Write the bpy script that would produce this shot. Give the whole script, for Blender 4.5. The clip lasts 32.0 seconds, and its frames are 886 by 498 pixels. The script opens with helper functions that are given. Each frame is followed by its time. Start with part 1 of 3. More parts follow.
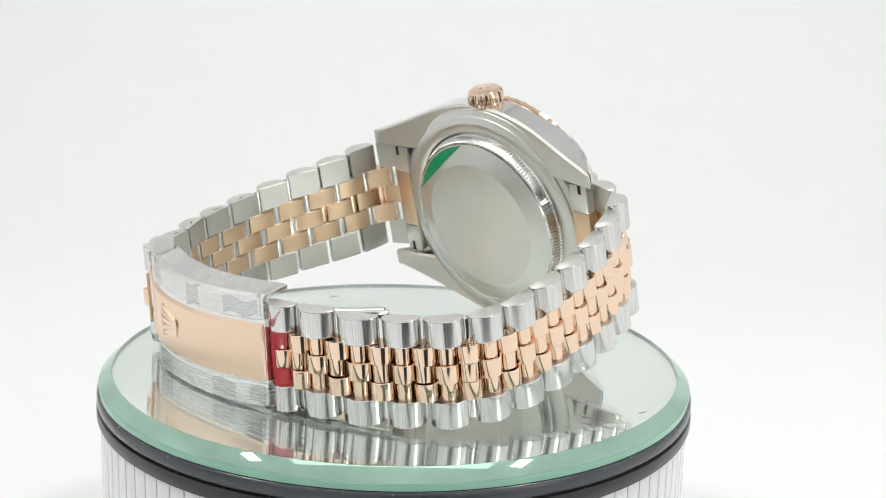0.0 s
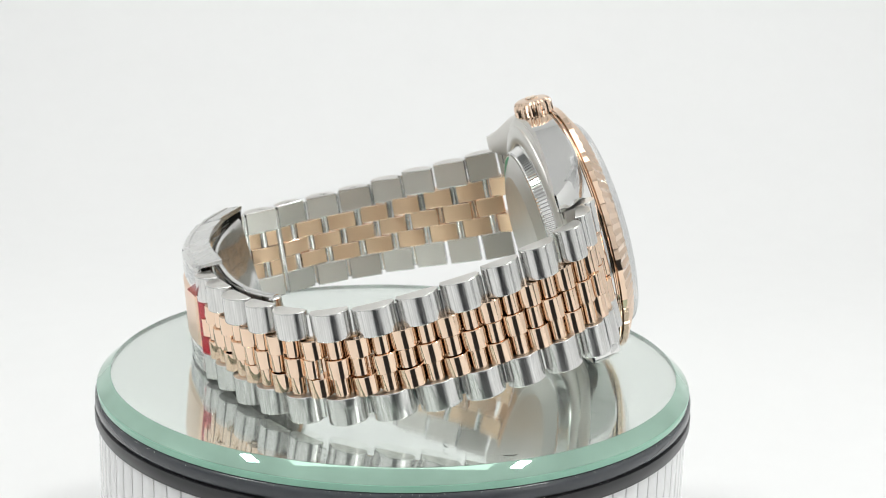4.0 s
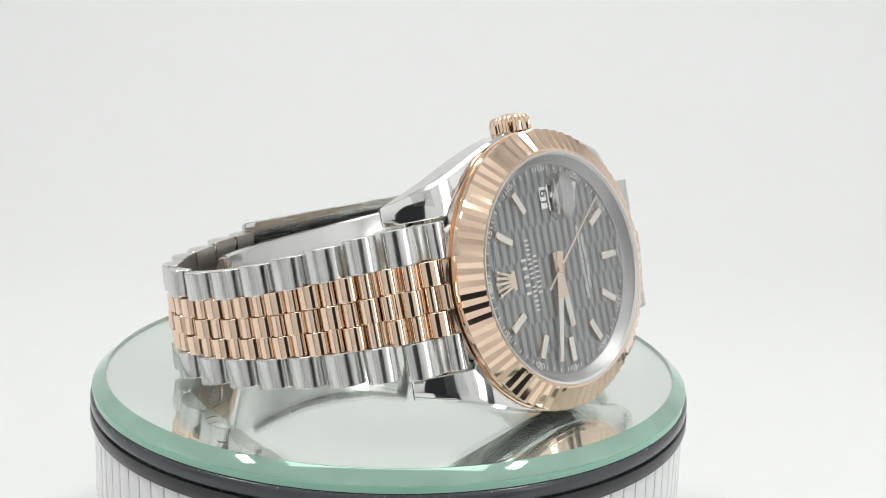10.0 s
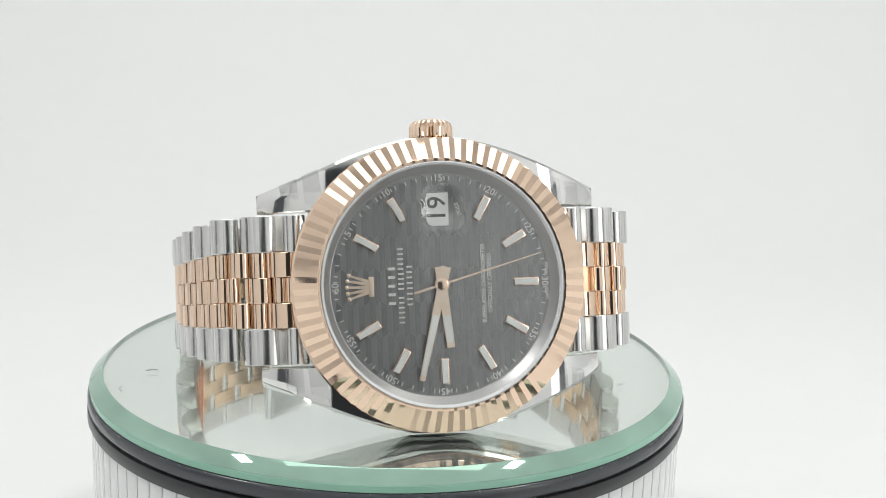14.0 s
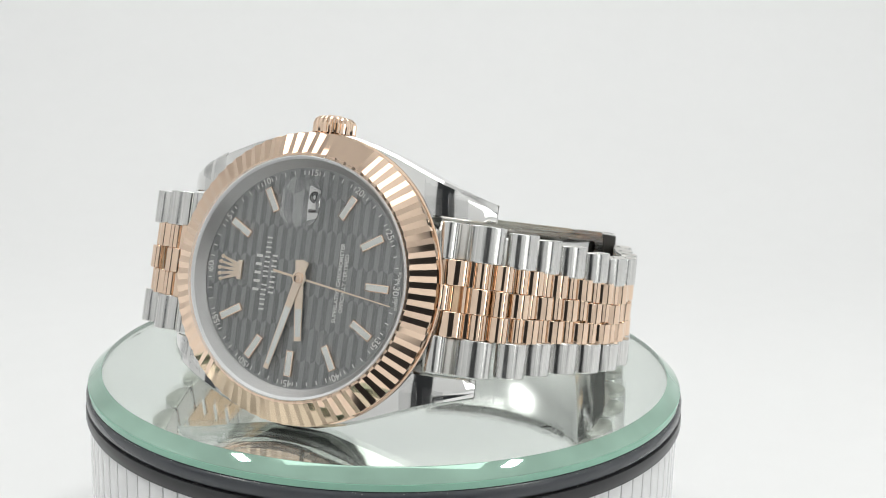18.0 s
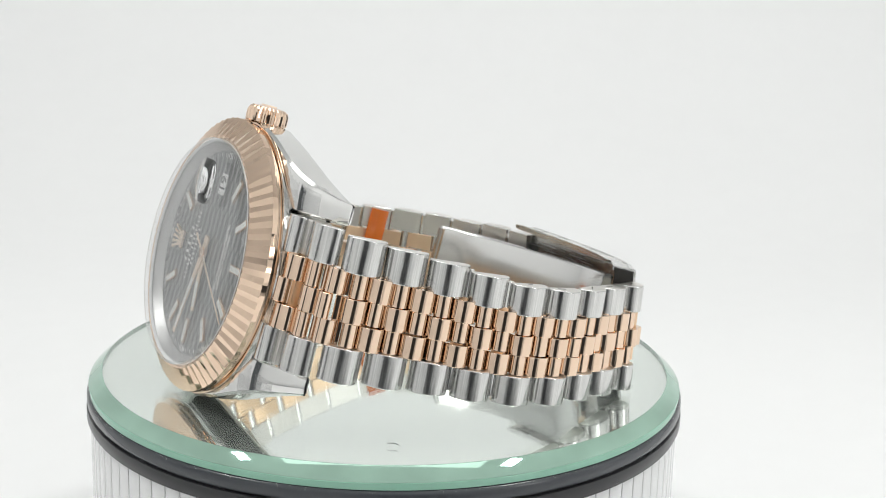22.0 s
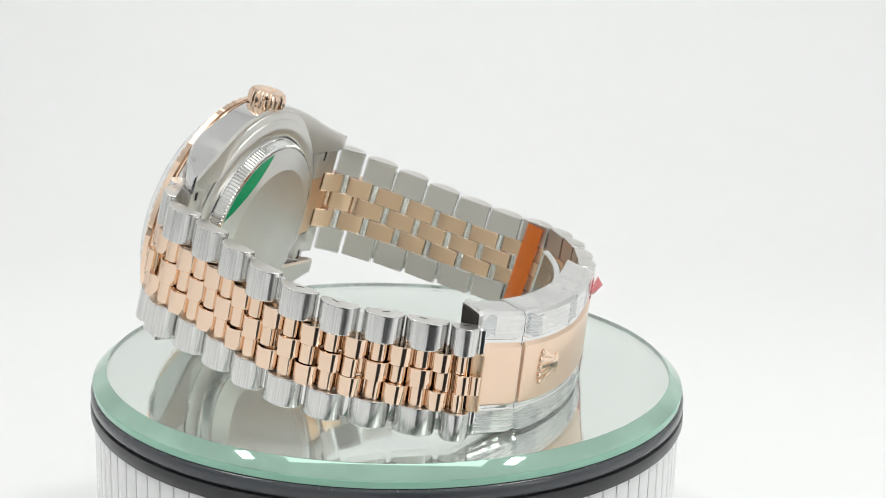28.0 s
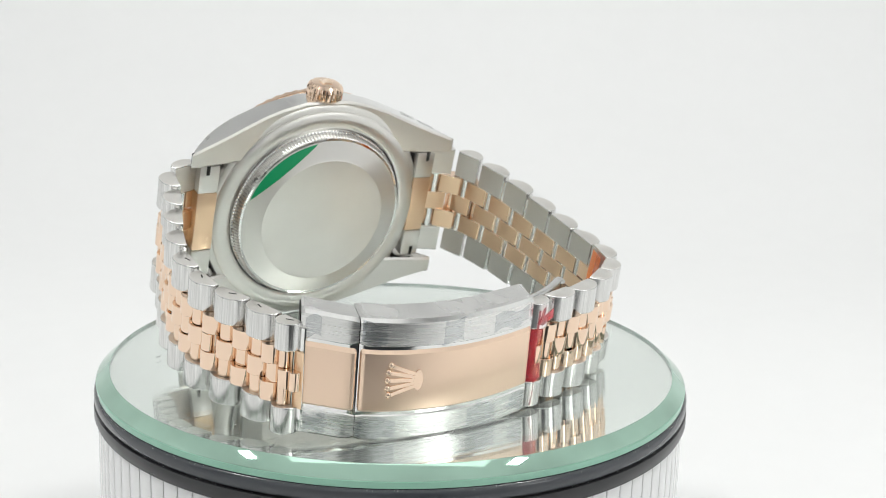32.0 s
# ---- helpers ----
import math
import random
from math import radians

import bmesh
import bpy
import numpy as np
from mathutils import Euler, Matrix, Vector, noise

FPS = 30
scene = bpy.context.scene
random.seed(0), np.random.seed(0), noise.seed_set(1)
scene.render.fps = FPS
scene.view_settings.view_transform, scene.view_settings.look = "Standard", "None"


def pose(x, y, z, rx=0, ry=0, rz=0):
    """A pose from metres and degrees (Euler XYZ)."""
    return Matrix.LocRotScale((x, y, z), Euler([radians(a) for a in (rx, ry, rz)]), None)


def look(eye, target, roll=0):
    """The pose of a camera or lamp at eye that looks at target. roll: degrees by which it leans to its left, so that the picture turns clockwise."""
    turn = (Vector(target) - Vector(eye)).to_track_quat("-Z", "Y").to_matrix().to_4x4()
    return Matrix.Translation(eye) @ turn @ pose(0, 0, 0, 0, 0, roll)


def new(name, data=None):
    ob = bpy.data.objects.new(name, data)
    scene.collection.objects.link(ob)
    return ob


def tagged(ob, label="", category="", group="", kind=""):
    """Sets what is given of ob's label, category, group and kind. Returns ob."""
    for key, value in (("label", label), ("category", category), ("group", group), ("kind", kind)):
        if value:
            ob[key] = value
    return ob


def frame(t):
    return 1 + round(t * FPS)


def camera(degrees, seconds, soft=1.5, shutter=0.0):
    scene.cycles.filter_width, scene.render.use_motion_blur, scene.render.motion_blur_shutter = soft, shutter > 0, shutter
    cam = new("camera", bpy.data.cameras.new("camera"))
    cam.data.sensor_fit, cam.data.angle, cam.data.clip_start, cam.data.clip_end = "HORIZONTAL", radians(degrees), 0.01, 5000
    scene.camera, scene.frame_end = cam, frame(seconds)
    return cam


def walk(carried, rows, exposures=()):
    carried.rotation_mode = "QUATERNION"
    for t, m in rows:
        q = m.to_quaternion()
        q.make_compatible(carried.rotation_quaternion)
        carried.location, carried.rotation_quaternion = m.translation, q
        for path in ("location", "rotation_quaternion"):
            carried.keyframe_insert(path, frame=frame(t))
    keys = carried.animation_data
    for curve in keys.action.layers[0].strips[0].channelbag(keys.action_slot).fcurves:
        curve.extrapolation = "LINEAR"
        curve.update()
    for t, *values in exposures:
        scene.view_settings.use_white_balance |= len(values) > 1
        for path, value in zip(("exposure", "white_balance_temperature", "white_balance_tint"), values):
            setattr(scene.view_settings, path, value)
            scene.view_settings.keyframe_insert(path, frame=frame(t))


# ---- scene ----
import itertools

# Still camera, 35 degrees wide, a hand's length from a small turntable.
cam = camera(34.83, 32.0, soft=0.4)
EYE, DIP = (0.00768, -0.21266, 0.07096), 0.24317
VIEW = look(EYE, (EYE[0], EYE[1] + math.cos(DIP), EYE[2] - math.sin(DIP)), 1.639)
cam.data.dof.use_dof, cam.data.dof.focus_distance, cam.data.dof.aperture_fstop = True, 0.186, 72.0
walk(cam, [(0.0, VIEW), (32.0, VIEW)], [(0.0, 0.06), (3.0, 0.05), (7.0, -0.02), (13.0, -0.08), (19.0, -0.08), (25.0, 0.03), (32.0, 0.0)])

# ---- light: a white photo tent with LED strips, facing a dark room ----
world = bpy.data.worlds.new("world")
scene.world = world
world.use_nodes = True
world.node_tree.nodes["Background"].inputs[0].default_value = (0.9, 0.95, 1.0, 1)
world.node_tree.nodes["Background"].inputs[1].default_value = 0.10
scene.view_settings.exposure = 0.0


def lamp(name, eye, target, sx, sy, watts, colour):
    data = bpy.data.lights.new(name, "AREA")
    data.shape, data.size, data.size_y, data.energy, data.color = "RECTANGLE", sx, sy, watts, colour
    ob = new(name, data)
    ob.matrix_world = look(eye, target)
    return ob


lamp("led_strip", (-0.295, -0.045, 0.455), (-0.10, -0.04, 0.0), 0.06, 0.028, 0.60, (0.985, 1.0, 0.985))
lamp("led_strip", (0.26, -0.045, 0.455), (0.10, -0.04, 0.0), 0.06, 0.028, 0.60, (0.985, 1.0, 0.985))
# broad overhead fill, added to brighten the tent
lamp("overhead_fill", (0.0, 0.05, 0.472), (0.0, 0.05, 0.0), 0.40, 0.30, 0.78, (0.985, 1.0, 0.985))
lamp("softbox", (0.315, -0.252, 0.12), (0.27, 0.0, 0.11), 0.16, 0.20, 0.30, (0.985, 1.0, 0.985))

# ---- materials ----


def material(name, colour, rough, metal=0.0, grain=0.0, grain_scale=(1, 1, 1), bump=0.0, spread=0.0, tone=0.0, **more):
    """A principled surface; grain varies roughness, tone and spread the tint finely and broadly, bump gives fine relief."""
    m = bpy.data.materials.new(name)
    m.use_nodes = True
    nt = m.node_tree
    b = nt.nodes["Principled BSDF"]
    b.inputs["Base Color"].default_value = (*colour, 1)
    b.inputs["Roughness"].default_value, b.inputs["Metallic"].default_value = rough, metal
    for key, value in more.items():
        b.inputs[key.replace("_", " ")].default_value = value
    if grain or bump or spread or tone:
        co = nt.nodes.new("ShaderNodeTexCoord")
        mp = nt.nodes.new("ShaderNodeMapping")
        mp.inputs["Scale"].default_value = grain_scale
        nz = nt.nodes.new("ShaderNodeTexNoise")
        nz.inputs["Scale"].default_value, nz.inputs["Detail"].default_value = 1.0, 3.0
        nt.links.new(co.outputs["Object"], mp.inputs["Vector"])
        nt.links.new(mp.outputs["Vector"], nz.inputs["Vector"])
        if grain:
            mr = nt.nodes.new("ShaderNodeMapRange")
            mr.inputs["To Min"].default_value, mr.inputs["To Max"].default_value = max(0.0, rough - grain), rough + grain
            nt.links.new(nz.outputs["Fac"], mr.inputs["Value"])
            nt.links.new(mr.outputs["Result"], b.inputs["Roughness"])
        if spread:
            big = nt.nodes.new("ShaderNodeTexNoise")
            big.inputs["Scale"].default_value = 120.0
            nt.links.new(co.outputs["Object"], big.inputs["Vector"])
            mx = nt.nodes.new("ShaderNodeMix")
            mx.data_type = "RGBA"
            mx.inputs["A"].default_value = (*[c * (1 - spread) for c in colour], 1)
            mx.inputs["B"].default_value = (*[min(1, c * (1 + spread)) for c in colour], 1)
            nt.links.new(big.outputs["Fac"], mx.inputs["Factor"])
            nt.links.new(mx.outputs["Result"], b.inputs["Base Color"])
        if tone:
            sharp = nt.nodes.new("ShaderNodeMapRange")
            sharp.inputs["From Min"].default_value, sharp.inputs["From Max"].default_value = 0.3, 0.7
            streak = nt.nodes.new("ShaderNodeMix")
            streak.data_type = "RGBA"
            streak.inputs["A"].default_value = (*[c * (1 - tone) for c in colour], 1)
            streak.inputs["B"].default_value = (*[min(1, c * (1 + tone)) for c in colour], 1)
            nt.links.new(nz.outputs["Fac"], sharp.inputs["Value"])
            nt.links.new(sharp.outputs["Result"], streak.inputs["Factor"])
            nt.links.new(streak.outputs["Result"], b.inputs["Base Color"])
        if bump:
            bp = nt.nodes.new("ShaderNodeBump")
            bp.inputs["Strength"].default_value, bp.inputs["Distance"].default_value = bump, 0.00002
            nt.links.new(nz.outputs["Fac"], bp.inputs["Height"])
            nt.links.new(bp.outputs["Normal"], b.inputs["Normal"])
    return m


STEEL, GOLD = (0.80, 0.795, 0.78), (0.875, 0.665, 0.51)
paper = material("white_paper", (0.82, 0.82, 0.82), 0.9, spread=0.01)
dark_room = material("dark_room", (0.40, 0.405, 0.41), 0.9, spread=0.2)
steel_polished = material("polished_steel", STEEL, 0.07, 1.0, 0.03, (900, 900, 900))
steel_brushed = material("brushed_steel", (0.70, 0.695, 0.68), 0.20, 1.0, 0.09, (130, 4600, 4600), 0.42, tone=0.17)
back_satin = material("grained_back_steel", (0.72, 0.70, 0.665), 0.38, 1.0, 0.07, (700, 700, 700), 0.05, spread=0.08)
clasp_brushed = material("lengthwise_brushed_steel", (0.74, 0.735, 0.72), 0.26, 1.0, 0.10, (4200, 150, 150), 0.35, tone=0.06)
turned_steel = material("circular_brushed_steel", (0.73, 0.715, 0.68), 0.33, 1.0, 0.05, (500, 500, 500), spread=0.04)
radial = turned_steel.node_tree.nodes.new("ShaderNodeTangent")
radial.direction_type, radial.axis = "RADIAL", "Z"
turned_steel.node_tree.nodes["Principled BSDF"].inputs["Anisotropic"].default_value = 0.75
turned_steel.node_tree.links.new(radial.outputs["Tangent"], turned_steel.node_tree.nodes["Principled BSDF"].inputs["Tangent"])
steel_satin = material("satin_steel", (0.72, 0.70, 0.665), 0.34, 1.0, 0.05, (9000, 300, 300), 0.05, spread=0.06)
gold_polished = material("polished_rose_gold", GOLD, 0.05, 1.0, 0.02, (900, 900, 900))
gold_satin = material("satin_rose_gold", (0.86, 0.63, 0.43), 0.36, 1.0, 0.05, (9000, 400, 400), 0.05)
gold_brushed = material("brushed_rose_gold", GOLD, 0.30, 1.0, 0.05, (6000, 300, 300), 0.05)
gold_hand = material("satin_gold_hand", (0.90, 0.76, 0.62), 0.42, 1.0, 0.05, (3000, 300, 300))
# two copies of the dial grey; the darker paints shade on one facet side
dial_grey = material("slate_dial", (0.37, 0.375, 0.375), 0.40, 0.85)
dial_shaded = material("slate_shaded", (0.225, 0.23, 0.23), 0.38, 0.85)
white_ink = material("white_print", (0.82, 0.82, 0.80), 0.5)
black_ink = material("black_print", (0.02, 0.02, 0.02), 0.5)
lume = material("pale_lume", (0.80, 0.81, 0.78), 0.45)
date_white = material("date_disc", (0.85, 0.85, 0.84), 0.4)
dark_gap = material("dark_gap", (0.02, 0.018, 0.015), 0.6)
lens_glass = material("lens_glass", (1, 1, 1), 0.0, 0.0, Transmission_Weight=1.0, IOR=1.6)


def clear_pane(name, tint, rough=0.0, base=0.04):
    """Thin clear crystal: straight view through, mirror gloss by its angle."""
    m = bpy.data.materials.new(name)
    m.use_nodes = True
    nt = m.node_tree
    nt.nodes.remove(nt.nodes["Principled BSDF"])
    clear, gloss = nt.nodes.new("ShaderNodeBsdfTransparent"), nt.nodes.new("ShaderNodeBsdfGlossy")
    mix, edge = nt.nodes.new("ShaderNodeMixShader"), nt.nodes.new("ShaderNodeLayerWeight")
    power, scale = nt.nodes.new("ShaderNodeMath"), nt.nodes.new("ShaderNodeMath")
    clear.inputs["Color"].default_value, gloss.inputs["Roughness"].default_value = (*tint, 1), rough
    power.operation, scale.operation = "POWER", "MULTIPLY_ADD"
    power.inputs[1].default_value, scale.inputs[1].default_value, scale.inputs[2].default_value = 3.0, 0.90, base
    nt.links.new(edge.outputs["Facing"], power.inputs[0])
    nt.links.new(power.outputs[0], scale.inputs[0])
    nt.links.new(scale.outputs[0], mix.inputs["Fac"])
    nt.links.new(clear.outputs["BSDF"], mix.inputs[1])
    nt.links.new(gloss.outputs["BSDF"], mix.inputs[2])
    nt.links.new(mix.outputs["Shader"], nt.nodes["Material Output"].inputs["Surface"])
    return m


crystal_glass = clear_pane("sapphire", (0.98, 0.98, 0.98), 0.0, 0.03)
green_glass = material("green_glass", (0.955, 0.985, 0.97), 0.0, 0.0, Transmission_Weight=1.0, IOR=1.5)
semi_polished = material("semi_polished_steel", (0.74, 0.735, 0.72), 0.16, 1.0, 0.04, (3000, 300, 3000))
lug_film = clear_pane("lug_film", (0.97, 0.97, 0.97), 0.22, 0.09)
film_clear = clear_pane("clear_film", (0.91, 0.92, 0.93), 0.15)
# the uneven tint paints in the broken reflections of the bevel
rim_glass = material("green_bevel_glass", (0.36, 0.54, 0.445), 0.03, 0.45, spread=0.22)
edge_glass = material("green_edge_glass", (0.30, 0.56, 0.43), 0.06, 0.0, spread=0.06)
mirror_coat = material("mirror_coat", (0.90, 0.93, 0.90), 0.02, 0.88)
rubber = material("black_rubber", (0.018, 0.018, 0.02), 0.32, 0.0, 0.1, (200, 200, 200))
grey_plastic = material("blue_grey_plastic", (0.055, 0.06, 0.068), 0.22, 0.0, 0.08, (60, 60, 400))
dust_grey = material("pale_dust", (0.55, 0.55, 0.53), 0.9)
rehaut_steel = material("grey_satin_steel", (0.56, 0.555, 0.55), 0.40, 0.9)
white_gloss = material("white_gloss_plastic", (0.80, 0.80, 0.80), 0.18, 0.0, 0.05, (100, 100, 100))
green_film = material("green_sticker", (0.0, 0.30, 0.11), 0.3)
red_film = material("red_film", (0.78, 0.04, 0.07), 0.10, Alpha=0.52)
orange_film = material("orange_film", (0.85, 0.20, 0.02), 0.25, Alpha=0.56)

# ---- building helpers: meshes are drawn in millimetres ----
MM = 0.001


def mesh_from(bm, name, mats, smooth=30):
    bmesh.ops.recalc_face_normals(bm, faces=bm.faces[:])
    bmesh.ops.scale(bm, vec=(MM, MM, MM), verts=bm.verts[:])
    me = bpy.data.meshes.new(name)
    bm.to_mesh(me)
    bm.free()
    for m in mats:
        me.materials.append(m)
    if smooth:
        me.shade_smooth()
        me.set_sharp_from_angle(angle=radians(smooth))
    return me


def part(name, bm, mats, parent, label="", smooth=30, at=None):
    mats = mats if isinstance(mats, (list, tuple)) else [mats]
    me = bm if isinstance(bm, bpy.types.Mesh) else mesh_from(bm, name, mats, smooth)
    ob = new(name, me)
    ob.parent = parent
    if at is not None:
        ob.matrix_basis = at
    return tagged(ob, label)


def mm(x, y, z, rx=0, ry=0, rz=0):
    return pose(x * MM, y * MM, z * MM, rx, ry, rz)


def lathe(profile, steps, wave=None, bm=None, closed=True, caps=False, mat=0):
    """Turns a profile of (radius, height) round z. wave(i, k) may shift radius and height."""
    bm = bm or bmesh.new()
    rings = []
    for k, (r, z) in enumerate(profile):
        ring = []
        for i in range(steps):
            a = 2 * math.pi * i / steps
            dr, dz = wave(i, k) if wave else (0, 0)
            ring.append(bm.verts.new(((r + dr) * math.cos(a), (r + dr) * math.sin(a), z + dz)))
        rings.append(ring)
    pairs = list(zip(rings, rings[1:])) + ([(rings[-1], rings[0])] if closed else [])
    for p, q in pairs:
        for i in range(steps):
            j = (i + 1) % steps
            bm.faces.new((p[i], p[j], q[j], q[i])).material_index = mat
    if caps:
        bm.faces.new(rings[0]).material_index = mat
        bm.faces.new(rings[-1]).material_index = mat
    return bm


def loft(sections, bm=None, caps=True, mat=0):
    """Skins a list of equal-length closed point loops."""
    bm = bm or bmesh.new()
    rings = [[bm.verts.new(p) for p in s] for s in sections]
    n = len(rings[0])
    for p, q in zip(rings, rings[1:]):
        for i in range(n):
            bm.faces.new((p[i], p[(i + 1) % n], q[(i + 1) % n], q[i])).material_index = mat
    if caps:
        bm.faces.new(rings[0]).material_index = mat
        bm.faces.new(rings[-1]).material_index = mat
    return bm


def block(x0, x1, y0, y1, z0, z1, bevel=0.0, bm=None):
    tmp = bmesh.new()
    bmesh.ops.create_cube(tmp, size=1)
    for v in tmp.verts:
        v.co = Vector(((x0 + x1) / 2 + v.co.x * (x1 - x0), (y0 + y1) / 2 + v.co.y * (y1 - y0), (z0 + z1) / 2 + v.co.z * (z1 - z0)))
    if bevel:
        bmesh.ops.bevel(tmp, geom=tmp.edges[:], offset=bevel, segments=2, affect="EDGES", profile=0.5)
    if bm is None:
        return tmp
    me = bpy.data.meshes.new("tmp")
    tmp.to_mesh(me)
    tmp.free()
    bm.from_mesh(me)
    bpy.data.meshes.remove(me)
    return bm


def text_mesh(body, size, mat, name="text", depth=0.02):
    """Lettering in the built-in font, centred; size in millimetres."""
    cu = bpy.data.curves.new("lettering", "FONT")
    cu.offset = 0.018 * MM
    cu.body, cu.size, cu.align_x, cu.align_y, cu.extrude = body, size * MM, "CENTER", "CENTER", depth * MM
    ob = bpy.data.objects.new("lettering", cu)
    scene.collection.objects.link(ob)
    me = bpy.data.meshes.new_from_object(ob.evaluated_get(bpy.context.evaluated_depsgraph_get()))
    bpy.data.objects.remove(ob)
    bpy.data.curves.remove(cu)
    me.materials.clear()
    me.materials.append(mat)
    me.name = name
    return me


# ---- paper sweep, and an unseen tent with added panels round the turntable ----


def sheet(name, x0, x1, y0, y1, z0, z1, mat, label):
    ob = new(name, mesh_from(block(x0 * 1000, x1 * 1000, y0 * 1000, y1 * 1000, z0 * 1000, z1 * 1000), name, [mat], 0))
    return tagged(ob, label, "wall", kind="structure")


def sweep():
    """Floor and back wall in one seamless curve."""
    bm = bmesh.new()
    prof = [(-110, -40), (200, -40)]
    prof += [(200 + 220 * math.sin(a), 180 - 220 * math.cos(a)) for a in np.linspace(0.1, math.pi / 2, 14)]
    prof += [(420, 500)]
    top = [[bm.verts.new((x, y, z)) for x in (-450, 450)] for y, z in prof]
    low = [[bm.verts.new((x, y + 6, z - 6)) for x in (-450, 450)] for y, z in prof]
    for a, b in ((top, low),):
        for i in range(len(prof) - 1):
            bm.faces.new((a[i][0], a[i][1], a[i + 1][1], a[i + 1][0]))
            bm.faces.new((b[i][0], b[i][1], b[i + 1][1], b[i + 1][0]))
            for k in (0, 1):
                bm.faces.new((a[i][k], a[i + 1][k], b[i + 1][k], b[i][k]))
    for i in (0, -1):
        bm.faces.new((top[i][0], top[i][1], low[i][1], low[i][0]))
    return tagged(new("backdrop", mesh_from(bm, "backdrop", [paper], 40)), "seamless white paper sweep behind the turntable", "backdrop", kind="structure")


sweep()
# unseen side walls; the lower ones stop short, leaving a dark gap to reflect
for side, x in (("left", -0.46), ("right", 0.45)):
    sheet("wall_" + side, x, x + 0.01, -0.17, 0.43, -0.046, 0.16, paper, "plain white lower side wall of the photo tent")
    sheet("wall_" + side + "_upper", x, x + 0.01, -0.26, 0.43, 0.16, 0.49, paper, "plain white upper side wall of the photo tent")
sheet("ceiling", -0.46, 0.46, -0.26, 0.43, 0.48, 0.49, paper, "plain white ceiling of the photo tent")
# unseen white panels, added and spaced to shape what the metal reflects
sheet("reflector_front_1", -0.45, -0.02, -0.27, -0.26, -0.046, 0.48, paper, "unseen white panel added in front for reflections")
sheet("reflector_front_2", 0.095, 0.45, -0.27, -0.26, -0.046, 0.48, paper, "unseen white panel added in front for reflections")
sheet("reflector_front_3", -0.02, 0.095, -0.27, -0.26, 0.15, 0.48, paper, "unseen white panel added in front for reflections")
sheet("reflector_floor_1", -0.45, 0.01, -0.22, -0.11, -0.046, -0.040, paper, "unseen low white panel added in front for reflections")
sheet("reflector_floor_2", 0.14, 0.45, -0.26, -0.11, -0.046, -0.040, paper, "unseen low white panel added in front for reflections")
sheet("floor_room", -1.5, 1.5, -1.5, 0.5, -0.51, -0.50, dark_room, "dark floor of the room beyond the tent")
sheet("wall_room", -1.5, 1.5, -1.51, -1.50, -0.5, 1.2, dark_room, "dark wall of the room beyond the tent")

# ---- turntable ----
GLASS = 0.25  # height of the glass face


def disc(profile, steps, **more):
    """A lathe at the turntable's true radius."""
    return lathe([(r * 0.994, z) for r, z in profile], steps, **more)


